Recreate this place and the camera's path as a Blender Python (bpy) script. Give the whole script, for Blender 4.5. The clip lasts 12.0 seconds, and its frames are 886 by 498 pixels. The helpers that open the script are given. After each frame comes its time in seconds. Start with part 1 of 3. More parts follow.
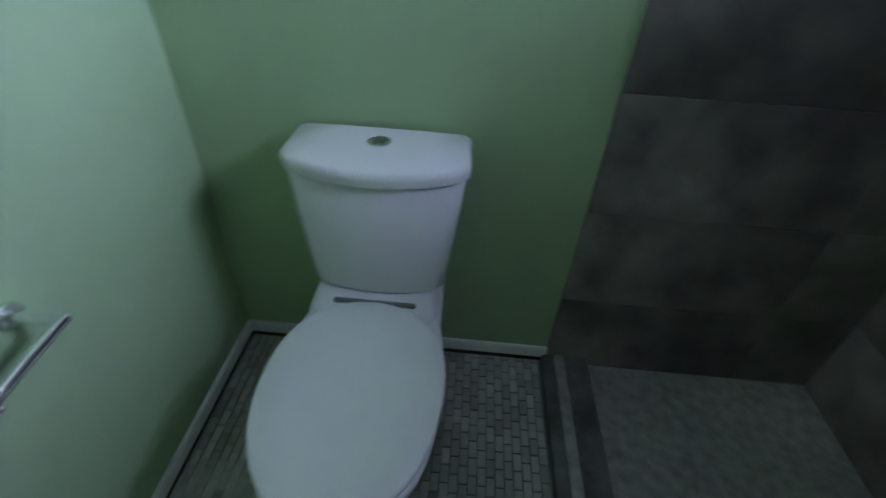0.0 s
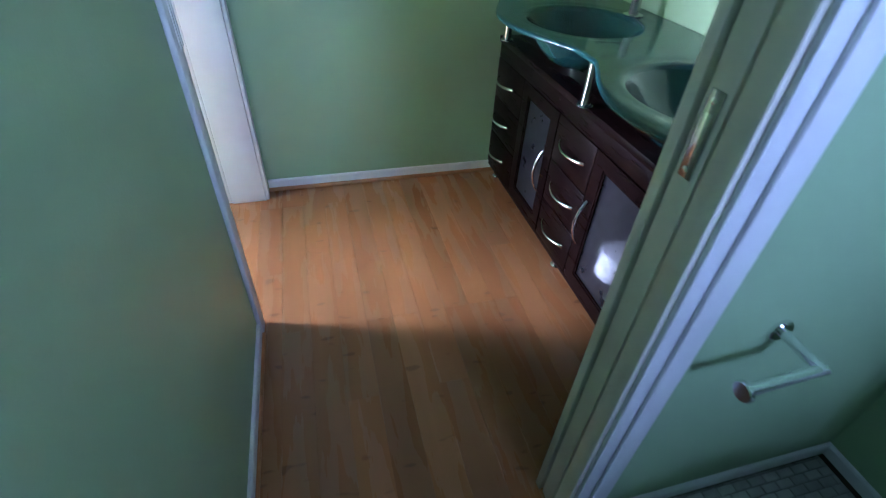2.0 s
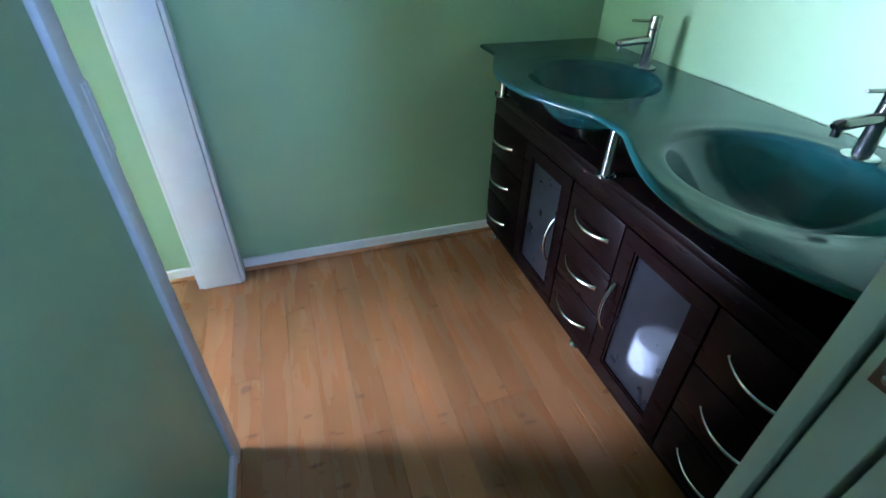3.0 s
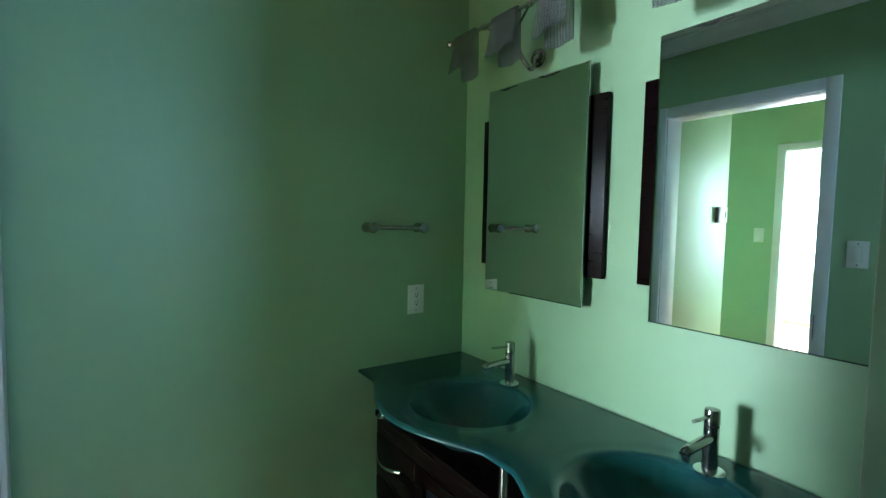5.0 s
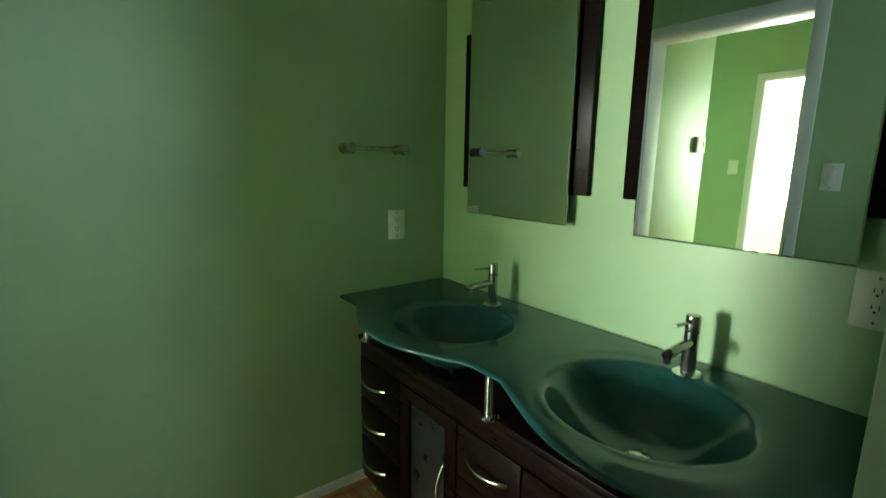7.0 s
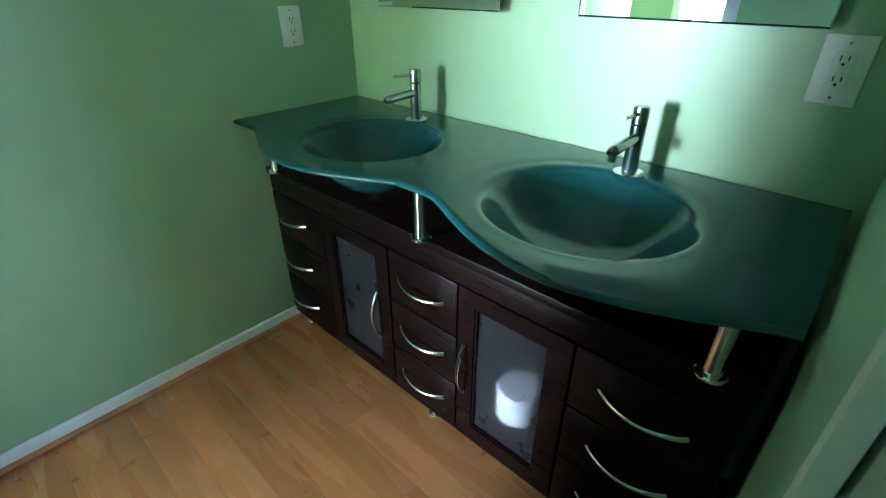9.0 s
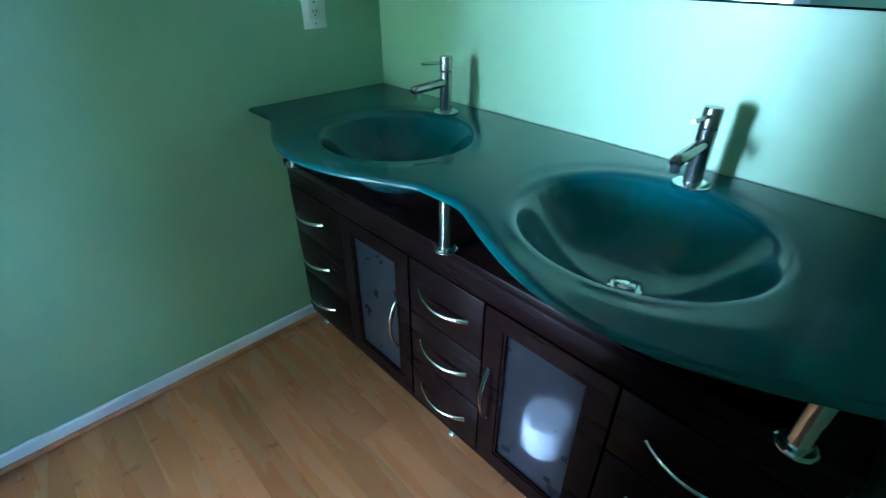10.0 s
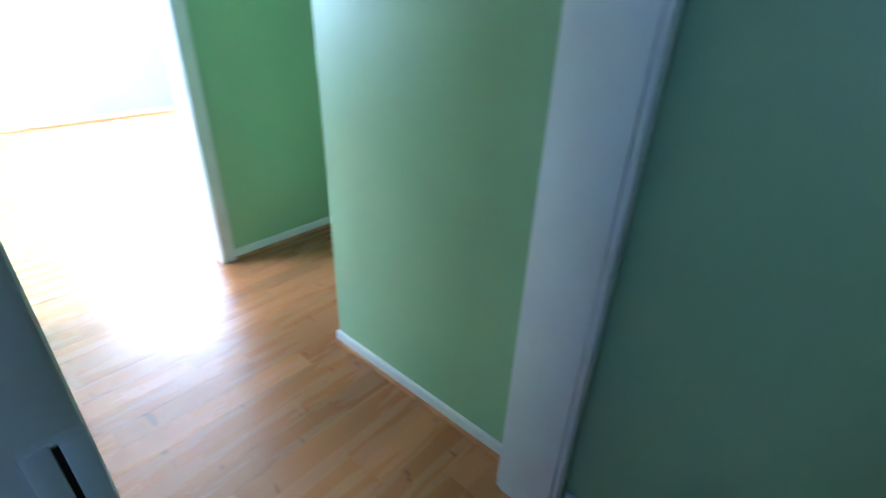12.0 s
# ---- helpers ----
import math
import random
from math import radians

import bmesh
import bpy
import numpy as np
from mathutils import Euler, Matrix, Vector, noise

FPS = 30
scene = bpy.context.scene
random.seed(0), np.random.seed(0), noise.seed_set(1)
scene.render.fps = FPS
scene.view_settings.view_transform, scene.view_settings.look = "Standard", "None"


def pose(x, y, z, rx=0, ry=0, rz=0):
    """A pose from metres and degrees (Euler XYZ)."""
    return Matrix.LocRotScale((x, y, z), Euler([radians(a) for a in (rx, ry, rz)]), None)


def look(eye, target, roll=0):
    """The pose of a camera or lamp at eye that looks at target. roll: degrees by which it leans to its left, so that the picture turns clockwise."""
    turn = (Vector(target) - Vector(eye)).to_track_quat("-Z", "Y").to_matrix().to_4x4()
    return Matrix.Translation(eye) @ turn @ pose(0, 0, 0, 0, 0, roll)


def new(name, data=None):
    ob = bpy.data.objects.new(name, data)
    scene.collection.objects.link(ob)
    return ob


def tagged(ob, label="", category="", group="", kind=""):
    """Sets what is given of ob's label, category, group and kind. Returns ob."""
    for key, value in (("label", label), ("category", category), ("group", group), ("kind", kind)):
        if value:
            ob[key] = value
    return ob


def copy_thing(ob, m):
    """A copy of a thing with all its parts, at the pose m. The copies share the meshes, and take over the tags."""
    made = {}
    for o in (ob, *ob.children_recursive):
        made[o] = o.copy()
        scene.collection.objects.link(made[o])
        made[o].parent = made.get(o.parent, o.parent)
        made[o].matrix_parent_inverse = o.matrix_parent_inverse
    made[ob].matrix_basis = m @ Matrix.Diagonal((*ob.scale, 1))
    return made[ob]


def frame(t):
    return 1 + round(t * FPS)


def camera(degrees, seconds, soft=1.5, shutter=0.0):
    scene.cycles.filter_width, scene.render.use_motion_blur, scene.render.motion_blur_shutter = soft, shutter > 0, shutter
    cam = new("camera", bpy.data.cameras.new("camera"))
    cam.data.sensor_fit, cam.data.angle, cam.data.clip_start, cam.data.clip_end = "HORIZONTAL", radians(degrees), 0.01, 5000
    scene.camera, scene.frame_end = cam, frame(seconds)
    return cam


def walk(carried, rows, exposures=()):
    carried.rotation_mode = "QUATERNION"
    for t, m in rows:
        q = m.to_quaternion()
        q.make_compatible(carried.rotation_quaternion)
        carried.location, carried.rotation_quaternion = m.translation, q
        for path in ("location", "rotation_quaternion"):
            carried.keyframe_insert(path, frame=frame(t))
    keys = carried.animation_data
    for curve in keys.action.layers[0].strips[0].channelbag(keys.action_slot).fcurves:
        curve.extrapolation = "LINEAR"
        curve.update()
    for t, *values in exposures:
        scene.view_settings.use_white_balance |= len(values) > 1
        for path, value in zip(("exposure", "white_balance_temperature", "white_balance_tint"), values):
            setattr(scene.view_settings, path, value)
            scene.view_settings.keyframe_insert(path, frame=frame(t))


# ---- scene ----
PATH = [
    (0, (-0.01, 0.093, 1.241), (-0.071, 1.65, -0.013), 3.5),
    (0.5, (0.002, 0.01, 1.252), (-0.781, 1.324, -0.037), 1.3),
    (1, (-0.052, -0.1, 1.257), (-1.268, 0.847, -0.017), 2.1),
    (1.5, (-0.143, -0.163, 1.267), (-1.559, 0.424, -0.018), 2.4),
    (2, (-0.328, -0.177, 1.269), (-1.802, 0.267, -0.008), 3.3),
    (2.5, (-0.506, -0.153, 1.266), (-1.993, 0.28, 0.0), 2.5),
    (2.7, (-0.573, -0.143, 1.269), (-2.07, 0.304, 0.021), 1.7),
    (4.3, (-0.707, -0.164, 1.364), (-2.363, 0.86, 0.91), 1.1),
    (4.5, (-0.711, -0.169, 1.399), (-2.375, 0.892, 1.077), 1.0),
    (5, (-0.697, -0.187, 1.47), (-2.341, 0.944, 1.345), 1.1),
    (5.5, (-0.69, -0.199, 1.483), (-2.319, 0.961, 1.452), 0.7),
    (6, (-0.699, -0.205, 1.464), (-2.312, 0.978, 1.427), 0.9),
    (6.5, (-0.711, -0.194, 1.431), (-2.311, 0.997, 1.282), 1.0),
    (7, (-0.738, -0.188, 1.385), (-2.294, 1.015, 1.022), 0.9),
    (7.5, (-0.764, -0.163, 1.32), (-2.189, 1.094, 0.698), 0.6),
    (7.7, (-0.766, -0.15, 1.302), (-2.141, 1.121, 0.599), 0.5),
    (9.3, (-0.888, -0.055, 1.265), (-2.036, 1.219, 0.237), 0.4),
    (9.5, (-0.917, -0.031, 1.267), (-2.057, 1.241, 0.228), 0.8),
    (10, (-0.95, 0.02, 1.252), (-2.178, 1.195, 0.197), 0.3),
    (10.5, (-1.012, -0.015, 1.248), (-2.42, 0.909, 0.17), 1.1),
    (11, (-1.164, -0.09, 1.254), (-2.774, 0.312, 0.137), 2.1),
    (11.3, (-1.267, -0.117, 1.198), (-2.972, -0.156, 0.144), 1.4),
    (11.6, (-1.41, -0.132, 1.181), (-3.072, -0.665, 0.205), 1.5),
    (11.9, (-1.498, -0.181, 1.239), (-2.948, -1.173, 0.283), 2.4),
    (12, (-1.521, -0.197, 1.255), (-2.862, -1.339, 0.307), 2.3),
]
LENS = 87.1
cam = camera(LENS, 12.0, soft=1.2, shutter=0.3)
walk(cam, [(t, look(eye, aim, lean)) for t, eye, aim, lean in PATH], [
    (0.0, 1.38, 6250, 48), (0.5, 1.36, 6000, 48), (1.0, 1.53, 5550, 46), (1.5, 1.42, 5300, 45), (2.5, 1.45, 4900, 38), (4.5, 0.78, 4750, 19), (5.5, 0.42, 6000, 7),
    (6.5, 0.40, 6600, 4), (7.5, 0.72, 7200, 0), (7.9, 0.85, 6900, 4), (9.3, 1.53, 4750, 17), (10.5, 1.22, 4150, 16), (11.0, 1.18, 4400, 21), (11.4, 1.02, 4500, 25), (12.0, -0.15, 4550, 22)])

# ---- plan, in metres ----
XL, YV, YD, XP = -2.4, 1.1, -0.465, -0.68     # left wall, vanity wall, door wall, partition's toilet side
CEIL, CROWN = 2.565, 2.48
OPEN_L, OPEN_R, OPEN_H = -2.307, -1.531, 2.11  # doorway to the hall
HALL_C, FAR_Y, FAR_L, FAR_R = -1.475, -2.41, -2.36, -1.56
ROOM_Y, ROOM_L, ROOM_R, HALL_R = -6.13, -4.6, -0.3, -0.3
SH_X, SH_R = 0.308, 1.16                        # stone begins, shower's end wall
TAPS = (-1.955, -1.235)
BOWLS = ((-1.912, 0.200), (-1.230, 0.215))

# ---- light ----
world = bpy.data.worlds.new("world")
scene.world = world
world.use_nodes = True
wn = world.node_tree
sky = wn.nodes.new("ShaderNodeTexSky")
sky.sky_type, sky.sun_disc = "NISHITA", False
sky.sun_elevation, sky.sun_rotation = radians(48), radians(20)
wn.links.new(sky.outputs[0], wn.nodes["Background"].inputs[0])
wn.nodes["Background"].inputs[1].default_value = 0.12


def area(name, m, w, h, watts, colour):
    data = bpy.data.lights.new(name, "AREA")
    data.shape, data.size, data.size_y, data.energy, data.color = "RECTANGLE", w, h, watts, colour
    ob = new(name, data)
    ob.matrix_world = m
    return ob


sun = bpy.data.lights.new("sun", "SUN")
sun.energy, sun.angle, sun.color = 3.0, radians(0.5), (1, 0.95, 0.88)
new("sun", sun).matrix_world = look((0.7, 1.9, 3.0), (0, 0, 0))
area("window_daylight", look((-3.03, ROOM_Y - 0.07, 1.43), (-3.03, 0, 1.43)), 0.88, 1.28, 215, (0.92, 0.99, 0.96))
area("window_skylight", look((-3.42, ROOM_Y - 0.08, 1.43), (-3.42, 0, 1.43)), 1.66, 1.28, 330, (0.92, 0.99, 0.96))
# fill light from an unseen side window, added to brighten the far room
area("side_fill_light", look((ROOM_R + 0.08, -4.6, 1.5), (-3, -4.6, 1.5)), 1.85, 1.15, 380, (0.92, 0.99, 0.96))
area("shower_window_daylight", look((SH_R + 0.09, 0.5, 1.85), (0, 0.5, 1.85)), 0.55, 0.55, 5.2, (0.56, 0.79, 1.0)).data.spread = radians(96)


# ---- materials ----
def mat(name, colour, rough=0.5, metal=0.0, grain=None, spread=0.0, bump=None, stretch=(1, 1, 1), dark=0.75, stains=0.0, per="", coat=0.0, trans=0.0, ior=1.45, spots=None):
    """A painted, wooden, stone or metal surface: grain = noise scale of fine tone, spread = how far pieces differ,
    bump = (scale, strength), stains = weight of large soft blotches, per = 'object' or 'island' for what differs piece by piece."""
    m = bpy.data.materials.new(name)
    m.use_nodes = True
    nt = m.node_tree
    b = nt.nodes["Principled BSDF"]
    b.inputs["Roughness"].default_value, b.inputs["Metallic"].default_value = rough, metal
    b.inputs["Coat Weight"].default_value, b.inputs["Coat Roughness"].default_value = coat, 0.06
    b.inputs["Transmission Weight"].default_value, b.inputs["IOR"].default_value = trans, ior
    tc = nt.nodes.new("ShaderNodeTexCoord")
    mp = nt.nodes.new("ShaderNodeMapping")
    mp.inputs["Scale"].default_value = stretch
    rnd = None
    if per == "object":
        oi = nt.nodes.new("ShaderNodeObjectInfo")
        rnd = oi.outputs["Random"]
    elif per == "island":
        rnd = nt.nodes.new("ShaderNodeNewGeometry").outputs["Random Per Island"]
    if rnd:
        mul = nt.nodes.new("ShaderNodeMath")
        mul.operation = "MULTIPLY"
        mul.inputs[1].default_value = 37.0
        nt.links.new(rnd, mul.inputs[0])
        add = nt.nodes.new("ShaderNodeVectorMath")
        add.operation = "ADD"
        nt.links.new(tc.outputs["Object"], add.inputs[0])
        nt.links.new(mul.outputs[0], add.inputs[1])
        nt.links.new(add.outputs[0], mp.inputs[0])
    else:
        nt.links.new(tc.outputs["Object"], mp.inputs[0])

    def noise_tex(scale, detail=4.0):
        n = nt.nodes.new("ShaderNodeTexNoise")
        n.inputs["Scale"].default_value, n.inputs["Detail"].default_value = scale, detail
        nt.links.new(mp.outputs[0], n.inputs["Vector"])
        return n.outputs[0]

    def ramp(fac, lo, hi, a, c):
        r = nt.nodes.new("ShaderNodeMapRange")
        for i, v in enumerate((lo, hi, a, c)):
            r.inputs[1 + i].default_value = v
        nt.links.new(fac, r.inputs[0])
        return r.outputs[0]

    def times(x, y):
        n = nt.nodes.new("ShaderNodeMath")
        n.operation = "MULTIPLY"
        nt.links.new(x, n.inputs[0])
        nt.links.new(y, n.inputs[1])
        return n.outputs[0]

    tone = ramp(noise_tex(grain or 3.0), 0.3, 0.7, dark, 1.0 + (1.0 - dark) * 0.6)
    if stains:
        tone = times(tone, ramp(noise_tex(1.7, 3.0), 0.35, 0.7, 1.0 - stains, 1.0 + stains * 0.5))
    if rnd:
        tone = times(tone, ramp(rnd, 0, 1, 1.0 - spread, 1.0 + spread))
    if spots:
        v = nt.nodes.new("ShaderNodeTexNoise")
        v.inputs["Scale"].default_value, v.inputs["Detail"].default_value = spots[0], 1.0
        mp2 = nt.nodes.new("ShaderNodeMapping")
        mp2.inputs["Scale"].default_value = spots[2]
        nt.links.new(mp.inputs[0].links[0].from_socket, mp2.inputs[0])
        nt.links.new(mp2.outputs[0], v.inputs["Vector"])
        tone = times(tone, ramp(v.outputs[0], spots[1], spots[1] + 0.06, 1.0, 0.6))
    mix = nt.nodes.new("ShaderNodeVectorMath")
    mix.operation = "SCALE"
    mix.inputs[0].default_value = colour
    nt.links.new(tone, mix.inputs["Scale"])
    nt.links.new(mix.outputs[0], b.inputs["Base Color"])
    rr = ramp(noise_tex((grain or 3.0) * 0.6), 0.3, 0.7, rough * 0.85, min(1.0, rough * 1.15 + 0.01))
    nt.links.new(rr, b.inputs["Roughness"])
    if bump:
        bp = nt.nodes.new("ShaderNodeBump")
        bp.inputs["Strength"].default_value, bp.inputs["Distance"].default_value = bump[1], 0.002
        nt.links.new(noise_tex(bump[0], 2.0), bp.inputs["Height"])
        nt.links.new(bp.outputs[0], b.inputs["Normal"])
    return m


PAINT = mat("green_wall_paint", (0.338, 0.500, 0.288), 0.42, grain=2.2, dark=0.95, bump=(140, 0.12), stains=0.04)
TRIM = mat("white_trim_paint", (0.74, 0.75, 0.76), 0.38, grain=5, dark=0.93, bump=(60, 0.08))
JAMB = mat("cream_door_paint", (0.72, 0.70, 0.60), 0.42, grain=5, dark=0.92, bump=(60, 0.08))
CEILING = mat("ceiling_paint", (0.78, 0.77, 0.72), 0.8, grain=3, dark=0.95, bump=(90, 0.2))
BAMBOO = dict(rough=0.27, grain=7, stretch=(0.5, 4, 4), dark=0.955, spread=0.16, stains=0.12, bump=(14, 0.02), coat=0.08, spots=(30, 0.70, (1.0, 0.35, 1)))
PLANK = mat("bamboo_plank", (0.36, 0.155, 0.054), per="object", **BAMBOO)
PLANKS = mat("bamboo_planks", (0.36, 0.155, 0.054), per="island", **BAMBOO)
SHOE = mat("oak_shoe_moulding", (0.46, 0.20, 0.07), 0.4, grain=12, stretch=(1, 1, 1), dark=0.7)
UNDER = mat("dark_subfloor", (0.17, 0.085, 0.040), 0.9, grain=20)
GROUT = mat("grey_grout", (0.21, 0.21, 0.19), 0.9, grain=40, dark=0.7, stains=0.3)
MOSAIC = dict(rough=0.45, grain=30, dark=0.85, spread=0.2, stains=0.25)
TILE = mat("mosaic_tile", (0.41, 0.415, 0.37), per="object", **MOSAIC)
TILES = mat("mosaic_tiles", (0.41, 0.415, 0.37), per="island", **MOSAIC)
STONE = mat("slate_tile", (0.25, 0.225, 0.205), 0.55, grain=7, dark=0.5, spread=0.25, stains=0.5, bump=(25, 0.3), per="object")
PANMAT = mat("shower_floor", (0.37, 0.36, 0.325), 0.7, grain=30, dark=0.7, stains=0.3, bump=(80, 0.5))
DIRTY = mat("stained_curb_stone", (0.15, 0.15, 0.14), 0.6, grain=14, dark=0.5, stains=0.5, bump=(40, 0.3))
ESPRESSO = mat("espresso_wood", (0.0060, 0.0024, 0.0022), 0.30, grain=6, stretch=(2, 8, 22), dark=0.7, bump=(40, 0.008), coat=0.0, ior=1.22)
DOORGLASS = mat("textured_door_glass", (0.50, 0.53, 0.58), 0.30, grain=25, dark=0.9, trans=0.985, ior=1.18, bump=(160, 0.06))
FROST = mat("green_frosted_glass", (0.026, 0.128, 0.130), 0.14, grain=14, dark=0.96, trans=0.42, ior=1.5, coat=0.2)
CHROME = mat("chrome", (0.82, 0.83, 0.85), 0.12, 1.0, grain=30, dark=0.95)
NICKEL = mat("brushed_nickel", (0.46, 0.45, 0.44), 0.19, 1.0, grain=60, dark=0.85)
SILVER = mat("mirror_silver", (0.88, 0.92, 0.90), 0.008, 1.0, grain=2, dark=0.99)
BLACK = mat("black_gap", (0.012, 0.012, 0.012), 0.6, grain=20)
CHINA = mat("white_porcelain", (0.74, 0.75, 0.77), 0.14, grain=3, dark=0.97, coat=0.4)
LIDMAT = mat("white_seat_plastic", (0.70, 0.73, 0.72), 0.3, grain=5, dark=0.97)
PLATE = mat("white_plastic_plate", (0.78, 0.78, 0.74), 0.35, grain=10, dark=0.95)
SLOT = mat("outlet_slot", (0.02, 0.02, 0.02), 0.7, grain=10)
SHADE = mat("ribbed_frosted_glass", (0.50, 0.50, 0.51), 0.22, grain=40, dark=0.9, trans=0.88, ior=1.45)
GREY = mat("grey_plastic_and_shade", (0.16, 0.17, 0.16), 0.5, grain=10)
GROUNDMAT = mat("pale_concrete_ground", (0.4, 0.39, 0.36), 0.9, grain=2, stains=0.3)


def pane_glass():
    m = bpy.data.materials.new("window_glass")
    m.use_nodes = True
    b = m.node_tree.nodes["Principled BSDF"]
    b.inputs["Transmission Weight"].default_value, b.inputs["Roughness"].default_value = 1.0, 0.0
    b.inputs["IOR"].default_value = 1.45
    return m


GLASS = pane_glass()


# ---- mesh helpers ----
def finish(name, bm, material, smooth=35):
    bmesh.ops.recalc_face_normals(bm, faces=bm.faces)
    me = bpy.data.meshes.new(name)
    bm.to_mesh(me)
    bm.free()
    me.materials.append(material)
    if smooth:
        me.shade_smooth()
        me.set_sharp_from_angle(angle=radians(smooth))
    return new(name, me)


def thing(name, at, label, category, group=""):
    ob = tagged(new(name), label, category, group)
    ob.matrix_basis = Matrix.Translation(at)
    ob.empty_display_size = 0.05
    return ob


def part(name, bm, material, parent, label="", smooth=35):
    ob = finish(name, bm, material, smooth)
    ob.parent = parent
    if parent.type == "EMPTY":
        ob.matrix_parent_inverse = parent.matrix_basis.inverted()
    if label:
        tagged(ob, label)
    return ob


def piece(name, me, at, parent):
    ob = new(name, me)
    ob.location = at
    ob.parent = parent
    return ob


def structure(name, bm, material, label, smooth=35):
    return tagged(finish(name, bm, material, smooth), label, name.split("_")[0], kind="structure")


def block(bm, x0, x1, y0, y1, z0, z1, bevel=0.0, seg=2):
    vs = [bm.verts.new(p) for p in ((x0, y0, z0), (x1, y0, z0), (x1, y1, z0), (x0, y1, z0), (x0, y0, z1), (x1, y0, z1), (x1, y1, z1), (x0, y1, z1))]
    fs = [bm.faces.new([vs[i] for i in f]) for f in ((3, 2, 1, 0), (4, 5, 6, 7), (0, 1, 5, 4), (1, 2, 6, 5), (2, 3, 7, 6), (3, 0, 4, 7))]
    if bevel:
        bmesh.ops.bevel(bm, geom=list({e for f in fs for e in f.edges}), offset=bevel, segments=seg, affect="EDGES", profile=0.5)
    return bm


def cuboid(*a, bevel=0.0, seg=2):
    return block(bmesh.new(), *a, bevel=bevel, seg=seg)


def loft(bm, rings, cap=True):
    rows = [[bm.verts.new(p) for p in r] for r in rings]
    n = len(rows[0])
    for a, b in zip(rows, rows[1:]):
        for i in range(n):
            bm.faces.new((a[i], a[(i + 1) % n], b[(i + 1) % n], b[i]))
    if cap:
        bm.faces.new(rows[0][::-1])
        bm.faces.new(rows[-1])
    return bm


def lathe(bm, profile, at=(0, 0, 0), axis=(0, 0, 1), n=24):
    """Turn a profile of (radius, height) round an axis."""
    q = Vector((0, 0, 1)).rotation_difference(Vector(axis)).to_matrix()
    c = Vector(at)
    return loft(bm, [[c + q @ Vector((r * math.cos(k * math.tau / n), r * math.sin(k * math.tau / n), h)) for k in range(n)] for r, h in profile])


def tube(bm, pts, radius, n=12, flat=1.0):
    """A round (or flattened) rod along points; radius may be one number or one for each point."""
    pts = [Vector(p) for p in pts]
    rad = radius if isinstance(radius, (list, tuple)) else [radius] * len(pts)
    rings, side = [], None
    for i, p in enumerate(pts):
        d = (pts[min(i + 1, len(pts) - 1)] - pts[max(i - 1, 0)]).normalized()
        if side is None:
            side = d.cross(Vector((0.31, 0.17, 0.93))).normalized()
        side = (side - d * side.dot(d)).normalized()
        up = d.cross(side)
        rings.append([p + rad[i] * (side * math.cos(k * math.tau / n) + flat * up * math.sin(k * math.tau / n)) for k in range(n)])
    return loft(bm, rings)


def arc(fn, n=14):
    return [fn(i / (n - 1)) for i in range(n)]


def holed(axis, c0, c1, u0, u1, z0, z1, holes=()):
    """A wall across `axis` from c0 to c1 thick, u along, with rectangular holes (u0, u1, z0, z1) that go through it."""
    us = sorted({u0, u1, *[h[i] for h in holes for i in (0, 1)]})
    zs = sorted({z0, z1, *[h[i] for h in holes for i in (2, 3)]})
    solid = {}
    for i in range(len(us) - 1):
        for k in range(len(zs) - 1):
            mu, mz = (us[i] + us[i + 1]) / 2, (zs[k] + zs[k + 1]) / 2
            solid[i, k] = not any(h[0] < mu < h[1] and h[2] < mz < h[3] for h in holes)
    bm = bmesh.new()
    pt = (lambda c, u, z: (c, u, z)) if axis == "x" else (lambda c, u, z: (u, c, z))

    def quad(*ps):
        bm.faces.new([bm.verts.new(pt(*p)) for p in ps])
    for (i, k), s in solid.items():
        if not s:
            continue
        a, b, lo, hi = us[i], us[i + 1], zs[k], zs[k + 1]
        for c in (c0, c1):
            quad((c, a, lo), (c, b, lo), (c, b, hi), (c, a, hi))
        for key, e in (((i - 1, k), a), ((i + 1, k), b)):
            if not solid.get(key):
                quad((c0, e, lo), (c1, e, lo), (c1, e, hi), (c0, e, hi))
        for key, e in (((i, k - 1), lo), ((i, k + 1), hi)):
            if not solid.get(key):
                quad((c0, a, e), (c1, a, e), (c1, b, e), (c0, b, e))
    bmesh.ops.remove_doubles(bm, verts=bm.verts, dist=1e-5)
    return bm


def moulding(bm, path, profile, closed=False):
    """Sweep a profile of (out, up) along a path on the floor plan, mitred; out is to the left of the way."""
    pts = [Vector(p) for p in path]
    rings = []
    for i, p in enumerate(pts):
        a = (pts[i] - pts[i - 1]).normalized() if i else (pts[1] - pts[0]).normalized()
        b = (pts[i + 1] - pts[i]).normalized() if i + 1 < len(pts) else a
        na, nb = Vector((-a.y, a.x)), Vector((-b.y, b.x))
        m = (na + nb) / (1 + na.dot(nb))
        rings.append([(p.x + m.x * o, p.y + m.y * o, z) for o, z in profile])
    return loft(bm, rings)


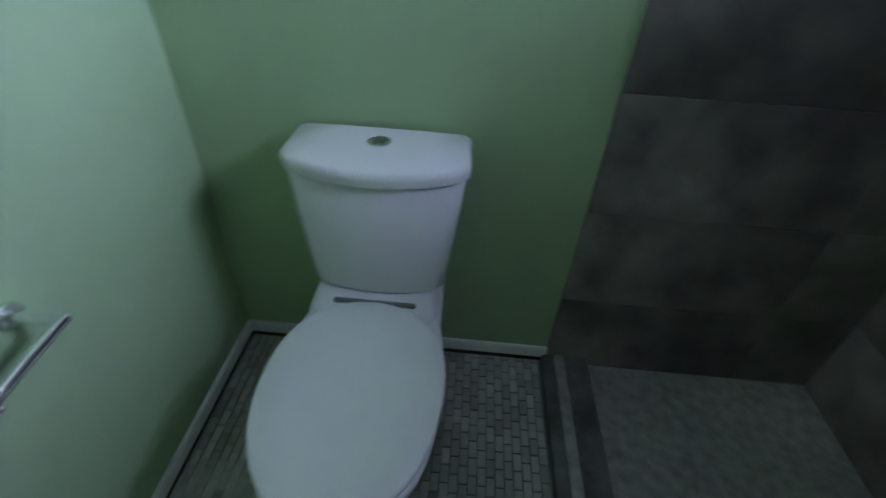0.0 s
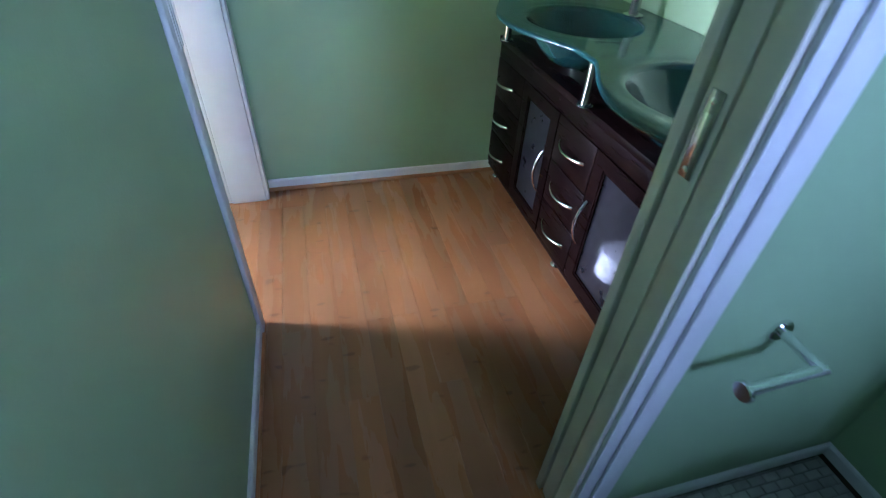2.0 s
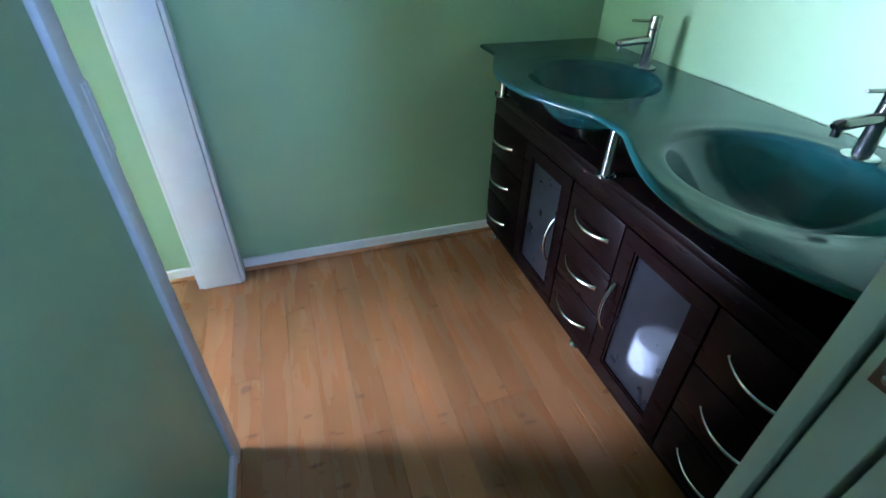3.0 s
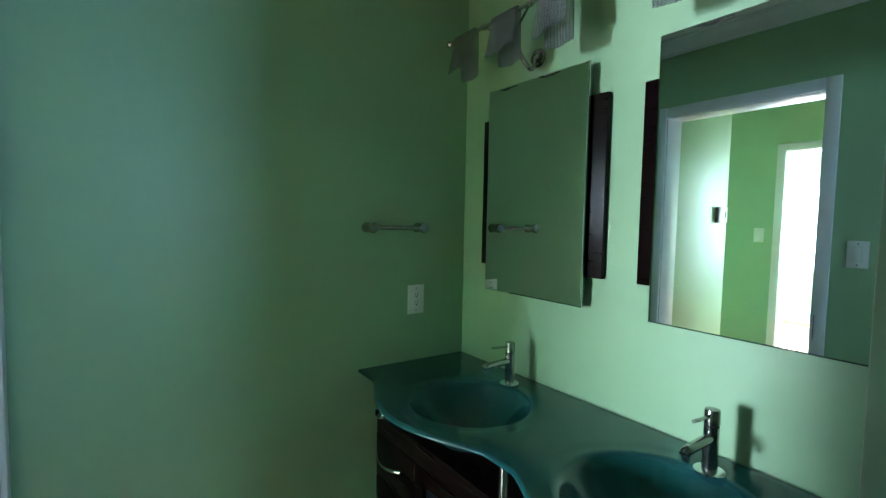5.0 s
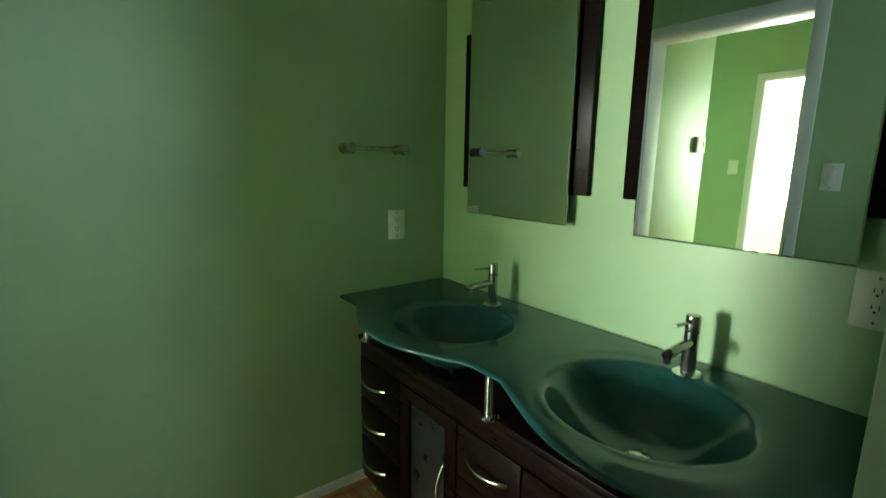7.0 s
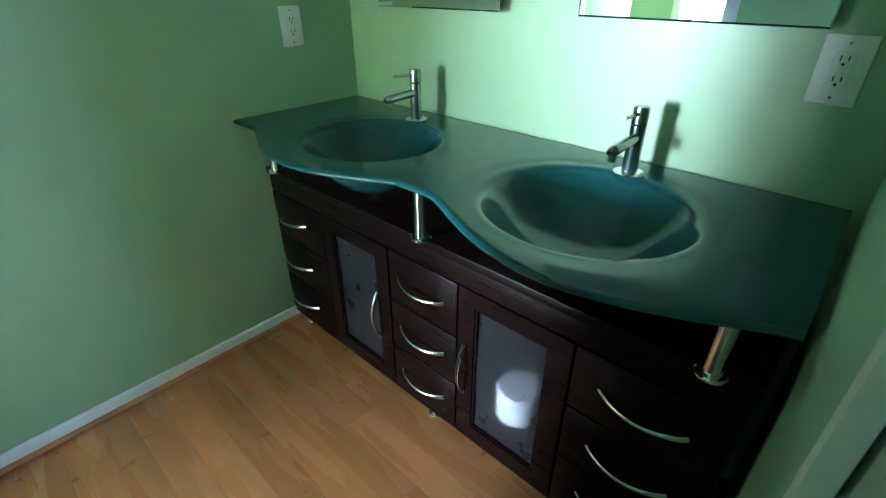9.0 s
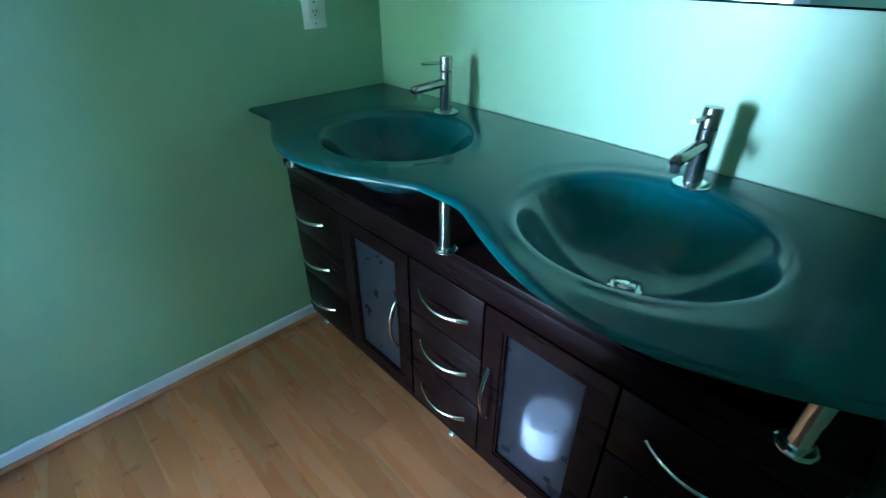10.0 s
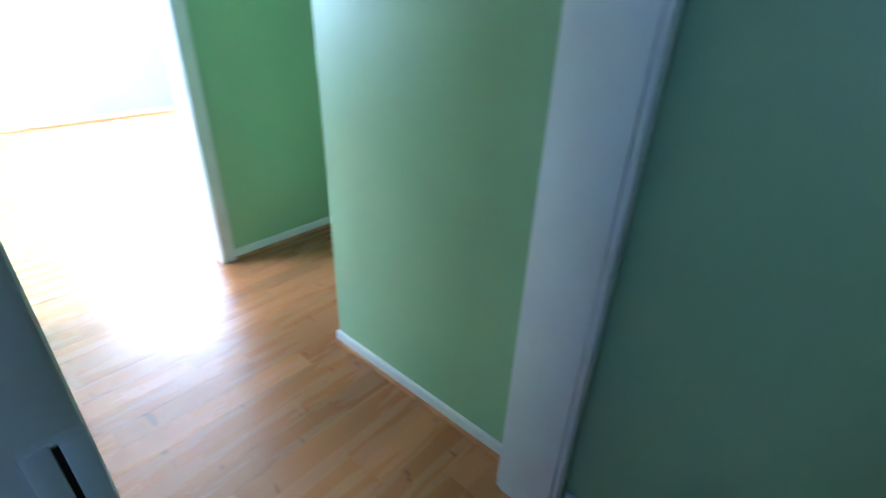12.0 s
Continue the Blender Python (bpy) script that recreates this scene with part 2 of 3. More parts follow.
# ---- setting ----
structure("wall_vanity", holed("y", YV, YV + 0.14, XL - 0.12, SH_R + 0.14, -0.1, CEIL + 0.1), PAINT, "sage green painted bathroom wall behind the double vanity", 0)
structure("wall_left", holed("x", XL - 0.12, XL, HALL_C, YV, -0.1, CEIL + 0.1), PAINT, "sage green painted wall with towel bar and outlet", 0)
structure("wall_door", holed("y", YD - 0.15, YD, XL, SH_R + 0.14, -0.1, CEIL + 0.1, [(OPEN_L - 0.02, OPEN_R + 0.02, -0.1, OPEN_H + 0.02)]), PAINT, "sage green wall with a doorway to the hall", 0)
structure("wall_partition", holed("x", XP - 0.04, XP, 0.287, YV, -0.1, CEIL + 0.1), PAINT, "green partition wall beside the toilet, toilet side", 0)
structure("wall_partition_vanity", holed("x", -0.796, -0.772, 0.287, YV, -0.1, CEIL + 0.1), PAINT, "green partition wall, vanity side of the pocket door", 0)
structure("wall_header", holed("x", -0.796, XP, YD, 0.287, OPEN_H, CEIL + 0.1), PAINT, "green wall above the pocket doorway", 0)
structure("wall_shower_end", holed("x", SH_R, SH_R + 0.14, YD, YV, -0.1, CEIL + 0.1, [(0.2, 0.8, 1.55, 2.15)]), PAINT, "shower end wall with a high window", 0)
structure("wall_recess_end", holed("x", -3.24, -3.12, FAR_Y, HALL_C - 0.12, -0.1, CEIL + 0.1), PAINT, "green end wall of the hall recess", 0)
structure("wall_recess_side", holed("y", HALL_C, HALL_C + 0.12, -3.24, XL - 0.12, -0.1, CEIL + 0.1), PAINT, "green side wall of the hall recess", 0)
structure("wall_recess_corner", holed("x", -3.24, -3.12, HALL_C - 0.12, HALL_C, -0.1, CEIL + 0.1), PAINT, "green corner of the hall recess", 0)
structure("wall_hall_end", holed("y", FAR_Y - 0.13, FAR_Y, -3.24, HALL_R + 0.12, -0.1, CEIL + 0.1, [(FAR_L - 0.02, FAR_R + 0.02, -0.1, OPEN_H + 0.02)]), PAINT, "green hall wall with a doorway to a bright room", 0)
structure("wall_hall_side", holed("x", HALL_R, HALL_R + 0.12, FAR_Y, YD - 0.15, -0.1, CEIL + 0.1), PAINT, "green side wall of the hall", 0)
structure("wall_room_far", holed("y", ROOM_Y - 0.14, ROOM_Y, ROOM_L - 0.12, ROOM_R + 0.12, -0.1, CEIL + 0.1, [(-4.27, -2.57, 0.77, 2.09)]), PAINT, "pale green wall with a large bright window", 0)
structure("wall_room_left", holed("x", ROOM_L - 0.12, ROOM_L, ROOM_Y, FAR_Y - 0.13, -0.1, CEIL + 0.1), PAINT, "green side wall of the bright room", 0)
structure("wall_room_right", holed("x", ROOM_R, ROOM_R + 0.12, ROOM_Y, FAR_Y - 0.13, -0.1, CEIL + 0.1, [(-5.6, -3.6, 0.88, 2.12)]), PAINT, "green side wall of the bright room", 0)
structure("wall_room_near", holed("y", FAR_Y - 0.13, FAR_Y, ROOM_L - 0.12, -3.24, -0.1, CEIL + 0.1), PAINT, "green near wall of the bright room", 0)
structure("ceiling", cuboid(ROOM_L - 0.2, SH_R + 0.2, ROOM_Y - 0.2, YV + 0.2, CEIL, CEIL + 0.09), CEILING, "off-white painted ceiling", 0)
structure("ground", cuboid(-400, 400, -600, 400, -0.7, -0.6), GROUNDMAT, "pale outdoor ground to the horizon", 0)

crown = [(0, CROWN), (0.010, CROWN), (0.014, CROWN + 0.012), (0.030, CROWN + 0.022), (0.052, CROWN + 0.05), (0.060, CROWN + 0.066), (0.075, CROWN + 0.070), (0.075, CEIL - 0.001), (0, CEIL - 0.001)]
bm = moulding(bmesh.new(), [(-0.796, YV), (XL, YV), (XL, YD), (-0.796, YD)], crown)
structure("trim_crown", bm, TRIM, "white crown moulding under the bathroom ceiling", 25)

base = [(0, 0.018), (0.011, 0.018), (0.011, 0.052), (0.007, 0.058), (0, 0.058)]
shoe = [(0, 0.001), (0.019, 0.001), (0.0185, 0.008), (0.015, 0.014), (0.009, 0.0178), (0, 0.0178)]
RUNS = (("left", [(-2.36, YV - 0.003), (XL, YV - 0.003), (XL, YD + 0.014)]),
        ("door_wall", [(OPEN_R + 0.056, YD), (XP - 0.005, YD)]),
        ("hall", [(XL, YD - 0.167), (XL, HALL_C), (-3.12, HALL_C), (-3.12, FAR_Y), (FAR_L - 0.071, FAR_Y)]),
        ("room", [(ROOM_L, FAR_Y - 0.13), (ROOM_L, ROOM_Y), (ROOM_R, ROOM_Y), (ROOM_R, FAR_Y - 0.13)]))
for name, run in RUNS:
    structure("baseboard_" + name, moulding(bmesh.new(), run, base), TRIM, "low white painted baseboard", 25)
    structure("trim_shoe_" + name, moulding(bmesh.new(), run, shoe), SHOE, "brown wooden shoe moulding at the baseboard", 25)
run = [(SH_X, YV), (XP, YV), (XP, 0.353)]
structure("baseboard_toilet", moulding(bmesh.new(), run, [(0, 0.022), (0.012, 0.022), (0.012, 0.056), (0.008, 0.062), (0, 0.062)]), TRIM, "low white baseboard round the toilet", 25)
# dark brown strip in the gap between floor and baseboard, set back a little
structure("trim_shoe_toilet", moulding(bmesh.new(), run, [(0, 0.001), (0.009, 0.001), (0.009, 0.0218), (0, 0.0218)]), mat("dark_brown_strip", (0.07, 0.04, 0.025), 0.7, grain=18, dark=0.5, stains=0.4), "dark stained strip below the baseboard", 25)


def door_frame(name, label, xl, xr, y_room, y_back, h, wl, wr):
    """Jambs, head and the flat casings on both faces of a doorway in a wall across y."""
    top = thing(name, ((xl + xr) / 2, y_room, 0), label, "door frame")
    tagged(top, kind="structure")
    part("jamb", cuboid(xl - 0.019, xl, y_back, y_room, 0, h, bevel=0.002), TRIM, top)
    part("jamb", cuboid(xr, xr + 0.019, y_back, y_room, 0, h, bevel=0.002), TRIM, top)
    part("head_jamb", cuboid(xl - 0.019, xr + 0.019, y_back, y_room, h, h + 0.019, bevel=0.002), TRIM, top)
    for y0, y1 in ((y_room + 0.0005, y_room + 0.015), (y_back - 0.015, y_back - 0.0005)):
        part("casing", cuboid(xl - wl, xl - 0.005, y0, y1, 0, h + 0.065, bevel=0.004), TRIM, top)
        part("casing", cuboid(xr + 0.001, xr + wr, y0, y1, 0, h + 0.065, bevel=0.004), TRIM, top)
        part("head_casing", cuboid(xl - 0.0045, xr + 0.0045, y0, y1, h + 0.005, h + 0.065, bevel=0.004), TRIM, top)
    return top


door_1 = door_frame("door_1", "white painted casing and jambs of the open hall doorway", OPEN_L, OPEN_R, YD, YD - 0.15, OPEN_H, 0.052, 0.062)
plate = part("strike_plate", cuboid(OPEN_R + 0.0015, OPEN_R + 0.030, YD + 0.0151, YD + 0.0158, 0.925, 1.050, bevel=0.0002), TRIM, door_1, "painted-over strike plate")
for a, b in ((0.0015, 0.0140), (0.0175, 0.0300)):
    part("lip", cuboid(OPEN_R + a, OPEN_R + b, YD + 0.0159, YD + 0.0178, 0.928, 1.047, bevel=0.0007), TRIM, plate)
part("slot", cuboid(OPEN_R + 0.0142, OPEN_R + 0.0173, YD + 0.0159, YD + 0.0163, 0.930, 1.045), BLACK, plate)
door_frame("door_2", "white painted casing and jambs of the bright room doorway", FAR_L, FAR_R, FAR_Y, FAR_Y - 0.13, OPEN_H, 0.07, 0.07)

# pocket doorway: split jamb, the retracted door's edge between, casings on both sides
door_3 = tagged(thing("door_3", (XP - 0.06, 0.283, 0), "cream painted split jamb and casing of a pocket doorway", "door frame"), kind="structure")
part("split_jamb", cuboid(-0.7965, -0.7745, 0.260, 0.286, 0, OPEN_H, bevel=0.004), JAMB, door_3)
part("split_jamb", cuboid(-0.7195, -0.680, 0.262, 0.286, 0, OPEN_H, bevel=0.003), JAMB, door_3)
# black sheet added behind the door, so its gaps look deep in shade
part("pocket_liner", cuboid(-0.7705, -0.7235, 0.40, 0.42, 0, OPEN_H), BLACK, door_3)
bm = cuboid(-0.6795, -0.6690, 0.272, 0.347, 0, OPEN_H + 0.06, bevel=0.003)
block(bm, -0.6685, -0.6600, 0.302, 0.347, 0, OPEN_H + 0.06, bevel=0.003)
part("casing", bm, TRIM, door_3, "white two-step casing on the toilet side")
part("head_casing", cuboid(-0.6795, -0.662, YD + 0.002, 0.2715, OPEN_H, OPEN_H + 0.06, bevel=0.003), TRIM, door_3)

pocket_door = thing("pocket_door", (XP - 0.07, 0.3, 0), "cream pocket door slid back into the partition wall", "door")
slab = part("door_slab", cuboid(-0.7685, -0.7275, 0.266, 0.398, 0.008, OPEN_H - 0.02, bevel=0.002), JAMB, pocket_door)
pull = part("edge_pull", cuboid(-0.7595, -0.7365, 0.2635, 0.2665, 0.972, 1.085, bevel=0.001), NICKEL, slab, "brushed metal edge pull")
pl = bmesh.new()
block(pl, -0.753, -0.743, 0.2625, 0.2645, 1.002, 1.058, bevel=0.0008)
for z in (0.984, 1.073):
    lathe(pl, [(0.0045, 0), (0.0045, 0.002), (0.003, 0.003)], (-0.748, 0.2638, z), (0, -1, 0), 12)
part("pull_lever", pl, CHROME, slab)


def window(name, label, axis, c, u0, u1, z0, z1, deep, bars):
    top = tagged(thing(name, (c, (u0 + u1) / 2, z0) if axis == "x" else ((u0 + u1) / 2, c, z0), label, "window"), kind="structure")
    part("window_frame", holed(axis, c - deep, c + deep, u0, u1, z0, z1, [(u0 + 0.05 + (u1 - u0 - 0.1) * a + 0.02 * (i > 0), u0 + 0.05 + (u1 - u0 - 0.1) * b - 0.02 * (i < len(bars) - 2), z0 + 0.05, z1 - 0.05)
         for i, (a, b) in enumerate(zip(bars, bars[1:]))]), TRIM, top)
    for a, b in zip(bars, bars[1:]):
        v0, v1 = u0 + 0.05 + (u1 - u0 - 0.1) * a, u0 + 0.05 + (u1 - u0 - 0.1) * b
        bm = cuboid(c - 0.003, c + 0.003, v0, v1, z0 + 0.045, z1 - 0.045) if axis == "x" else cuboid(v0, v1, c - 0.003, c + 0.003, z0 + 0.045, z1 - 0.045)
        part("pane", bm, GLASS, top).visible_shadow = False
    return top


window("window_1", "large white-framed window full of daylight", "y", ROOM_Y - 0.04, -4.268, -2.572, 0.772, 2.088, 0.025, (0, 0.5, 1))
# unseen window, added to go with the far room's fill light
window("window_3", "unseen side window added to brighten the far room", "x", ROOM_R + 0.05, -5.598, -3.602, 0.882, 2.118, 0.02, (0, 0.5, 1))
window("window_2", "small high window above the shower", "x", SH_R + 0.05, 0.202, 0.798, 1.552, 2.148, 0.02, (0, 1))

# ---- the vanity ----
vanity = thing("vanity_cabinet", (-1.605, 0.86, 0), "espresso wood double vanity with drawers and glass doors, against the wall", "cabinet")
part("carcass", holed("y", 0.677, 1.04, -2.38, -0.83, 0.05, 0.664, [(-2.05, -1.77, 0.10, 0.58), (-1.452, -1.172, 0.10, 0.58)]), ESPRESSO, vanity)
part("back_panel", cuboid(-2.38, -0.83, 1.0405, YV - 0.006, 0.05, 0.664, bevel=0.002), ESPRESSO, vanity)
part("inner_shelf", cuboid(-1.4515, -1.1725, 0.684, 1.04, 0.170, 0.186, bevel=0.002), ESPRESSO, vanity)
part("inner_shelf", cuboid(-2.0495, -1.7705, 0.684, 1.04, 0.170, 0.186, bevel=0.002), ESPRESSO, vanity)


def front_y(x, edge=0.578, bulge=0.116):
    best = 0.0
    for c, w, k in ((-1.930, 0.325, 0.93), (-1.160, 0.335, 1.0)):
        best = max(best, k * math.cos(math.pi / 2 * min(1.0, abs(x - c) / w)) ** 1.1)
    return edge - bulge * best


part("top_board", cuboid(-2.384, -0.826, 0.651, YV - 0.004, 0.665, 0.690, bevel=0.003), ESPRESSO, vanity, "dark glossy top board")
part("top_rail", cuboid(-2.378, -0.832, 0.658, 0.676, 0.603, 0.6645, bevel=0.002), ESPRESSO, vanity)
part("bottom_rail", cuboid(-2.378, -0.832, 0.662, 0.676, 0.0505, 0.074, bevel=0.002), ESPRESSO, vanity)
COLS = ((-2.378, -2.075), (-1.745, -1.477), (-1.147, -0.832))
for a, b in COLS:
    for z0, z1 in ((0.077, 0.247), (0.251, 0.422), (0.426, 0.600)):
        d = part("drawer", cuboid(a + 0.002, b - 0.002, 0.655, 0.676, z0, z1, bevel=0.004), ESPRESSO, vanity)
        c, h, zc = (-2.262 if a < -2 else (a + b) / 2), 0.090, (z0 + z1) / 2 + 0.003
        bm = bmesh.new()
        tube(bm, arc(lambda s: (c - h + 2 * h * s, 0.652 - 0.030 * math.sin(math.pi * s) ** 0.8, zc + 0.004 - 0.006 * math.sin(math.pi * s))),
             [0.0028 + 0.0022 * s ** 2 for s in arc(lambda s: s)], 10, 1.35)
        for e in (-h, h):
            lathe(bm, [(0.0055, 0), (0.0055, 0.005), (0.0045, 0.0052)], (c + e * 0.97, 0.6552, zc + 0.003), (0, -1, 0), 10)
        part("handle", bm, CHROME, d, "bowed chrome handle")
for a, b, hx in ((-2.073, -1.747, -1.800), (-1.475, -1.149, -1.447)):
    d = part("door", holed("y", 0.655, 0.676, a + 0.002, b - 0.002, 0.077, 0.600, [(a + 0.055, b - 0.055, 0.122, 0.555)]), ESPRESSO, vanity)
    part("glass_pane", cuboid(a + 0.054, b - 0.054, 0.665, 0.669, 0.121, 0.556), DOORGLASS, d, "textured clear glass pane").visible_shadow = False
    bd = holed("y", 0.6585, 0.6645, a + 0.0555, b - 0.0555, 0.1225, 0.5545, [(a + 0.063, b - 0.063, 0.130, 0.547)])
    part("bead", bd, ESPRESSO, d)
    bm = bmesh.new()
    tube(bm, arc(lambda s: (hx, 0.652 - 0.030 * math.sin(math.pi * s) ** 0.8, 0.245 + 0.178 * s)), [0.0028 + 0.0022 * s ** 2 for s in arc(lambda s: s)], 10, 1.35)
    for z in (0.249, 0.419):
        lathe(bm, [(0.0055, 0), (0.0055, 0.005), (0.0045, 0.0052)], (hx, 0.6552, z), (0, -1, 0), 10)
    part("handle", bm, CHROME, d, "bowed chrome handle")
for x in (-2.325, -1.600, -0.885):
    for y in (0.70, 1.04):
        bm = lathe(bmesh.new(), [(0.024, 0.0), (0.025, 0.004), (0.021, 0.008), (0.015, 0.012), (0.013, 0.036), (0.019, 0.044), (0.021, 0.0498)], (x, y, 0), n=20)
        part("foot", bm, CHROME, vanity, "chrome foot")

# ---- the glass worktop with two moulded basins ----
TOP, BOWL_Y, DEEP = 0.866, 0.770, 0.145


def surface(x, y):
    """Height of the glass: flat, with a soft-lipped bowl at each sink."""
    z = TOP
    for c, r in BOWLS:
        s = math.hypot((x - c) / 1.03, y - BOWL_Y) / r
        d = (1 - s ** 2.6) * 1.0 if s < 1.6 else -3
        z -= DEEP * 0.07 * math.log1p(math.exp(min(40, d / 0.07)))
        z -= 0.0022 * math.exp(-((s - 1.12) / 0.10) ** 2)
    return z


worktop = thing("glass_worktop", (-1.605, 0.85, 0.69), "wavy green frosted glass worktop with two moulded basins on chrome posts", "worktop")
NX, NY = 210, 84
x0, x1, yb = -2.392, -0.818, YV - 0.009
grid_t, grid_b = [], []
for i in range(NX + 1):
    x = x0 + (x1 - x0) * i / NX
    yf = front_y(x)
    col_t, col_b = [], []
    for j in range(NY + 1):
        y = yf + (yb - yf) * j / NY
        edge = min(1.0, (y - yf) / 0.012)
        z = surface(x, y)
        roll = 0.005 * (1 - math.sqrt(max(0.0, 1 - (1 - edge) ** 2)))
        col_t.append((x, y, z - roll))
        col_b.append((x, y, z - 0.015 + roll))
    grid_t.append(col_t)
    grid_b.append(col_b)
verts = [p for col in grid_t for p in col] + [p for col in grid_b for p in col]
n1, off = NY + 1, (NX + 1) * (NY + 1)
faces = []
for i in range(NX):
    for j in range(NY):
        a = i * n1 + j
        faces.append((a, a + n1, a + n1 + 1, a + 1))
        faces.append((off + a, off + a + 1, off + a + n1 + 1, off + a + n1))
    for j in (0, NY):
        a = i * n1 + j
        faces.append((a, off + a, off + a + n1, a + n1))
for j in range(NY):
    for i in (0, NX):
        a = i * n1 + j
        faces.append((a, a + 1, off + a + 1, off + a))
me = bpy.data.meshes.new("glass_slab")
me.from_pydata(verts, [], faces)
bm = bmesh.new()
bm.from_mesh(me)
bpy.data.meshes.remove(me)
part("glass_slab", bm, FROST, worktop, smooth=60)
for x, y in ((-2.305, 0.652), (-1.598, 0.650), (-0.905, 0.645), (-2.305, 1.03), (-1.598, 1.03), (-0.905, 1.03)):
    bm = lathe(bmesh.new(), [(0.027, 0.6905), (0.027, 0.694), (0.024, 0.697), (0.0165, 0.698), (0.0165, 0.842), (0.022, 0.843), (0.022, 0.8505)], (x, y, 0), n=28)
    part("post", bm, CHROME, worktop, "chrome post between cabinet and glass")
for c, r in BOWLS:
    z = surface(c, BOWL_Y)
    bm = lathe(bmesh.new(), [(0.016, 0.6905), (0.016, z - 0.0155), (0.024, z - 0.0152)], (c, BOWL_Y, 0), n=20)
    part("drain_stub", bm, CHROME, worktop)
    bm = lathe(bmesh.new(), [(0.034, z + 0.001), (0.034, z + 0.004), (0.029, z + 0.006), (0.027, z + 0.003), (0.022, z + 0.003), (0.022, z + 0.010), (0.018, z + 0.013), (0.002, z + 0.014)], (c, BOWL_Y, 0), n=28)
    part("drain_ring", bm, CHROME, worktop, "chrome pop-up drain")


def faucet(x, y):
    top = thing("faucet", (x, y, TOP), "brushed nickel single-lever faucet standing on the glass worktop", "faucet", "faucets at the basins")
    part("base_plate", lathe(bmesh.new(), [(0.036, 0), (0.036, 0.003), (0.033, 0.005), (0.018, 0.006)], (x, y, TOP), n=32), CHROME, top)
    part("body", lathe(bmesh.new(), [(0.018, 0.006), (0.0175, 0.115)], (x, y, TOP), n=28), NICKEL, top)
    part("collar", lathe(bmesh.new(), [(0.0165, 0.1155), (0.0165, 0.1185)], (x, y, TOP), n=28), BLACK, top)
    part("lever_cap", lathe(bmesh.new(), [(0.0178, 0.119), (0.0178, 0.152), (0.0165, 0.156), (0.010, 0.1575)], (x, y, TOP), n=28), NICKEL, top)
    part("lever", tube(bmesh.new(), [(x, y - 0.016, TOP + 0.141), (x, y - 0.090, TOP + 0.146)], [0.0045, 0.0042], 12), NICKEL, top)
    bm = tube(bmesh.new(), [(x, y - 0.012, TOP + 0.086), (x, y - 0.108, TOP + 0.082), (x, y - 0.122, TOP + 0.080), (x, y - 0.126, TOP + 0.077)], [0.0125, 0.0125, 0.0120, 0.010], 18)
    part("spout", bm, NICKEL, top)
    part("aerator", lathe(bmesh.new(), [(0.009, 0), (0.009, -0.014), (0.007, -0.0145)], (x, y - 0.114, TOP + 0.072), n=18), CHROME, top)
    return top


f = faucet(TAPS[0], 0.99)
copy_thing(f, Matrix.Translation((TAPS[1], 0.99, TOP)))

roll = thing("paper_roll", (-1.322, 0.745, 0.186), "white paper roll inside the vanity, behind the door glass", "paper roll")
part("paper", lathe(bmesh.new(), [(0.012, 0.1875), (0.056, 0.1870), (0.060, 0.191), (0.060, 0.283), (0.056, 0.287), (0.012, 0.286)], (-1.322, 0.745, 0), n=36), PLATE, roll)
part("cardboard_core", lathe(bmesh.new(), [(0.0115, 0.1875), (0.0115, 0.2855)], (-1.322, 0.745, 0), n=24), SHOE, roll)


# ---- mirrors, lights and fittings on the walls ----
def mirror(x):
    top = thing("wall_mirror", (x, YV, 1.19), "tall frameless mirror with a dark wooden board behind", "mirror", "mirrors over the basins")
    part("backing_board", cuboid(x - 0.305, x + 0.305, YV - 0.022, YV - 0.001, 1.288, 1.884, bevel=0.004), ESPRESSO, top, "dark espresso wooden board")
    part("spacer", cuboid(x - 0.240, x + 0.240, YV - 0.040, YV - 0.0225, 1.20, 1.98), BLACK, top)
    hx, z0, z1, y = 0.249, 1.188, 1.990, YV - 0.0405
    bm = loft(bmesh.new(), [[(x - w, yy, z0 + d), (x + w, yy, z0 + d), (x + w, yy, z1 - d), (x - w, yy, z1 - d)] for w, d, yy in ((hx, 0, y), (hx, 0, y - 0.003), (hx - 0.004, 0.004, y - 0.0055))])
    part("mirror_glass", bm, SILVER, top, smooth=0)
    return top


mirror(-1.941)
copy_thing(scene.objects["wall_mirror"], Matrix.Translation((-1.207, YV, 1.19)))


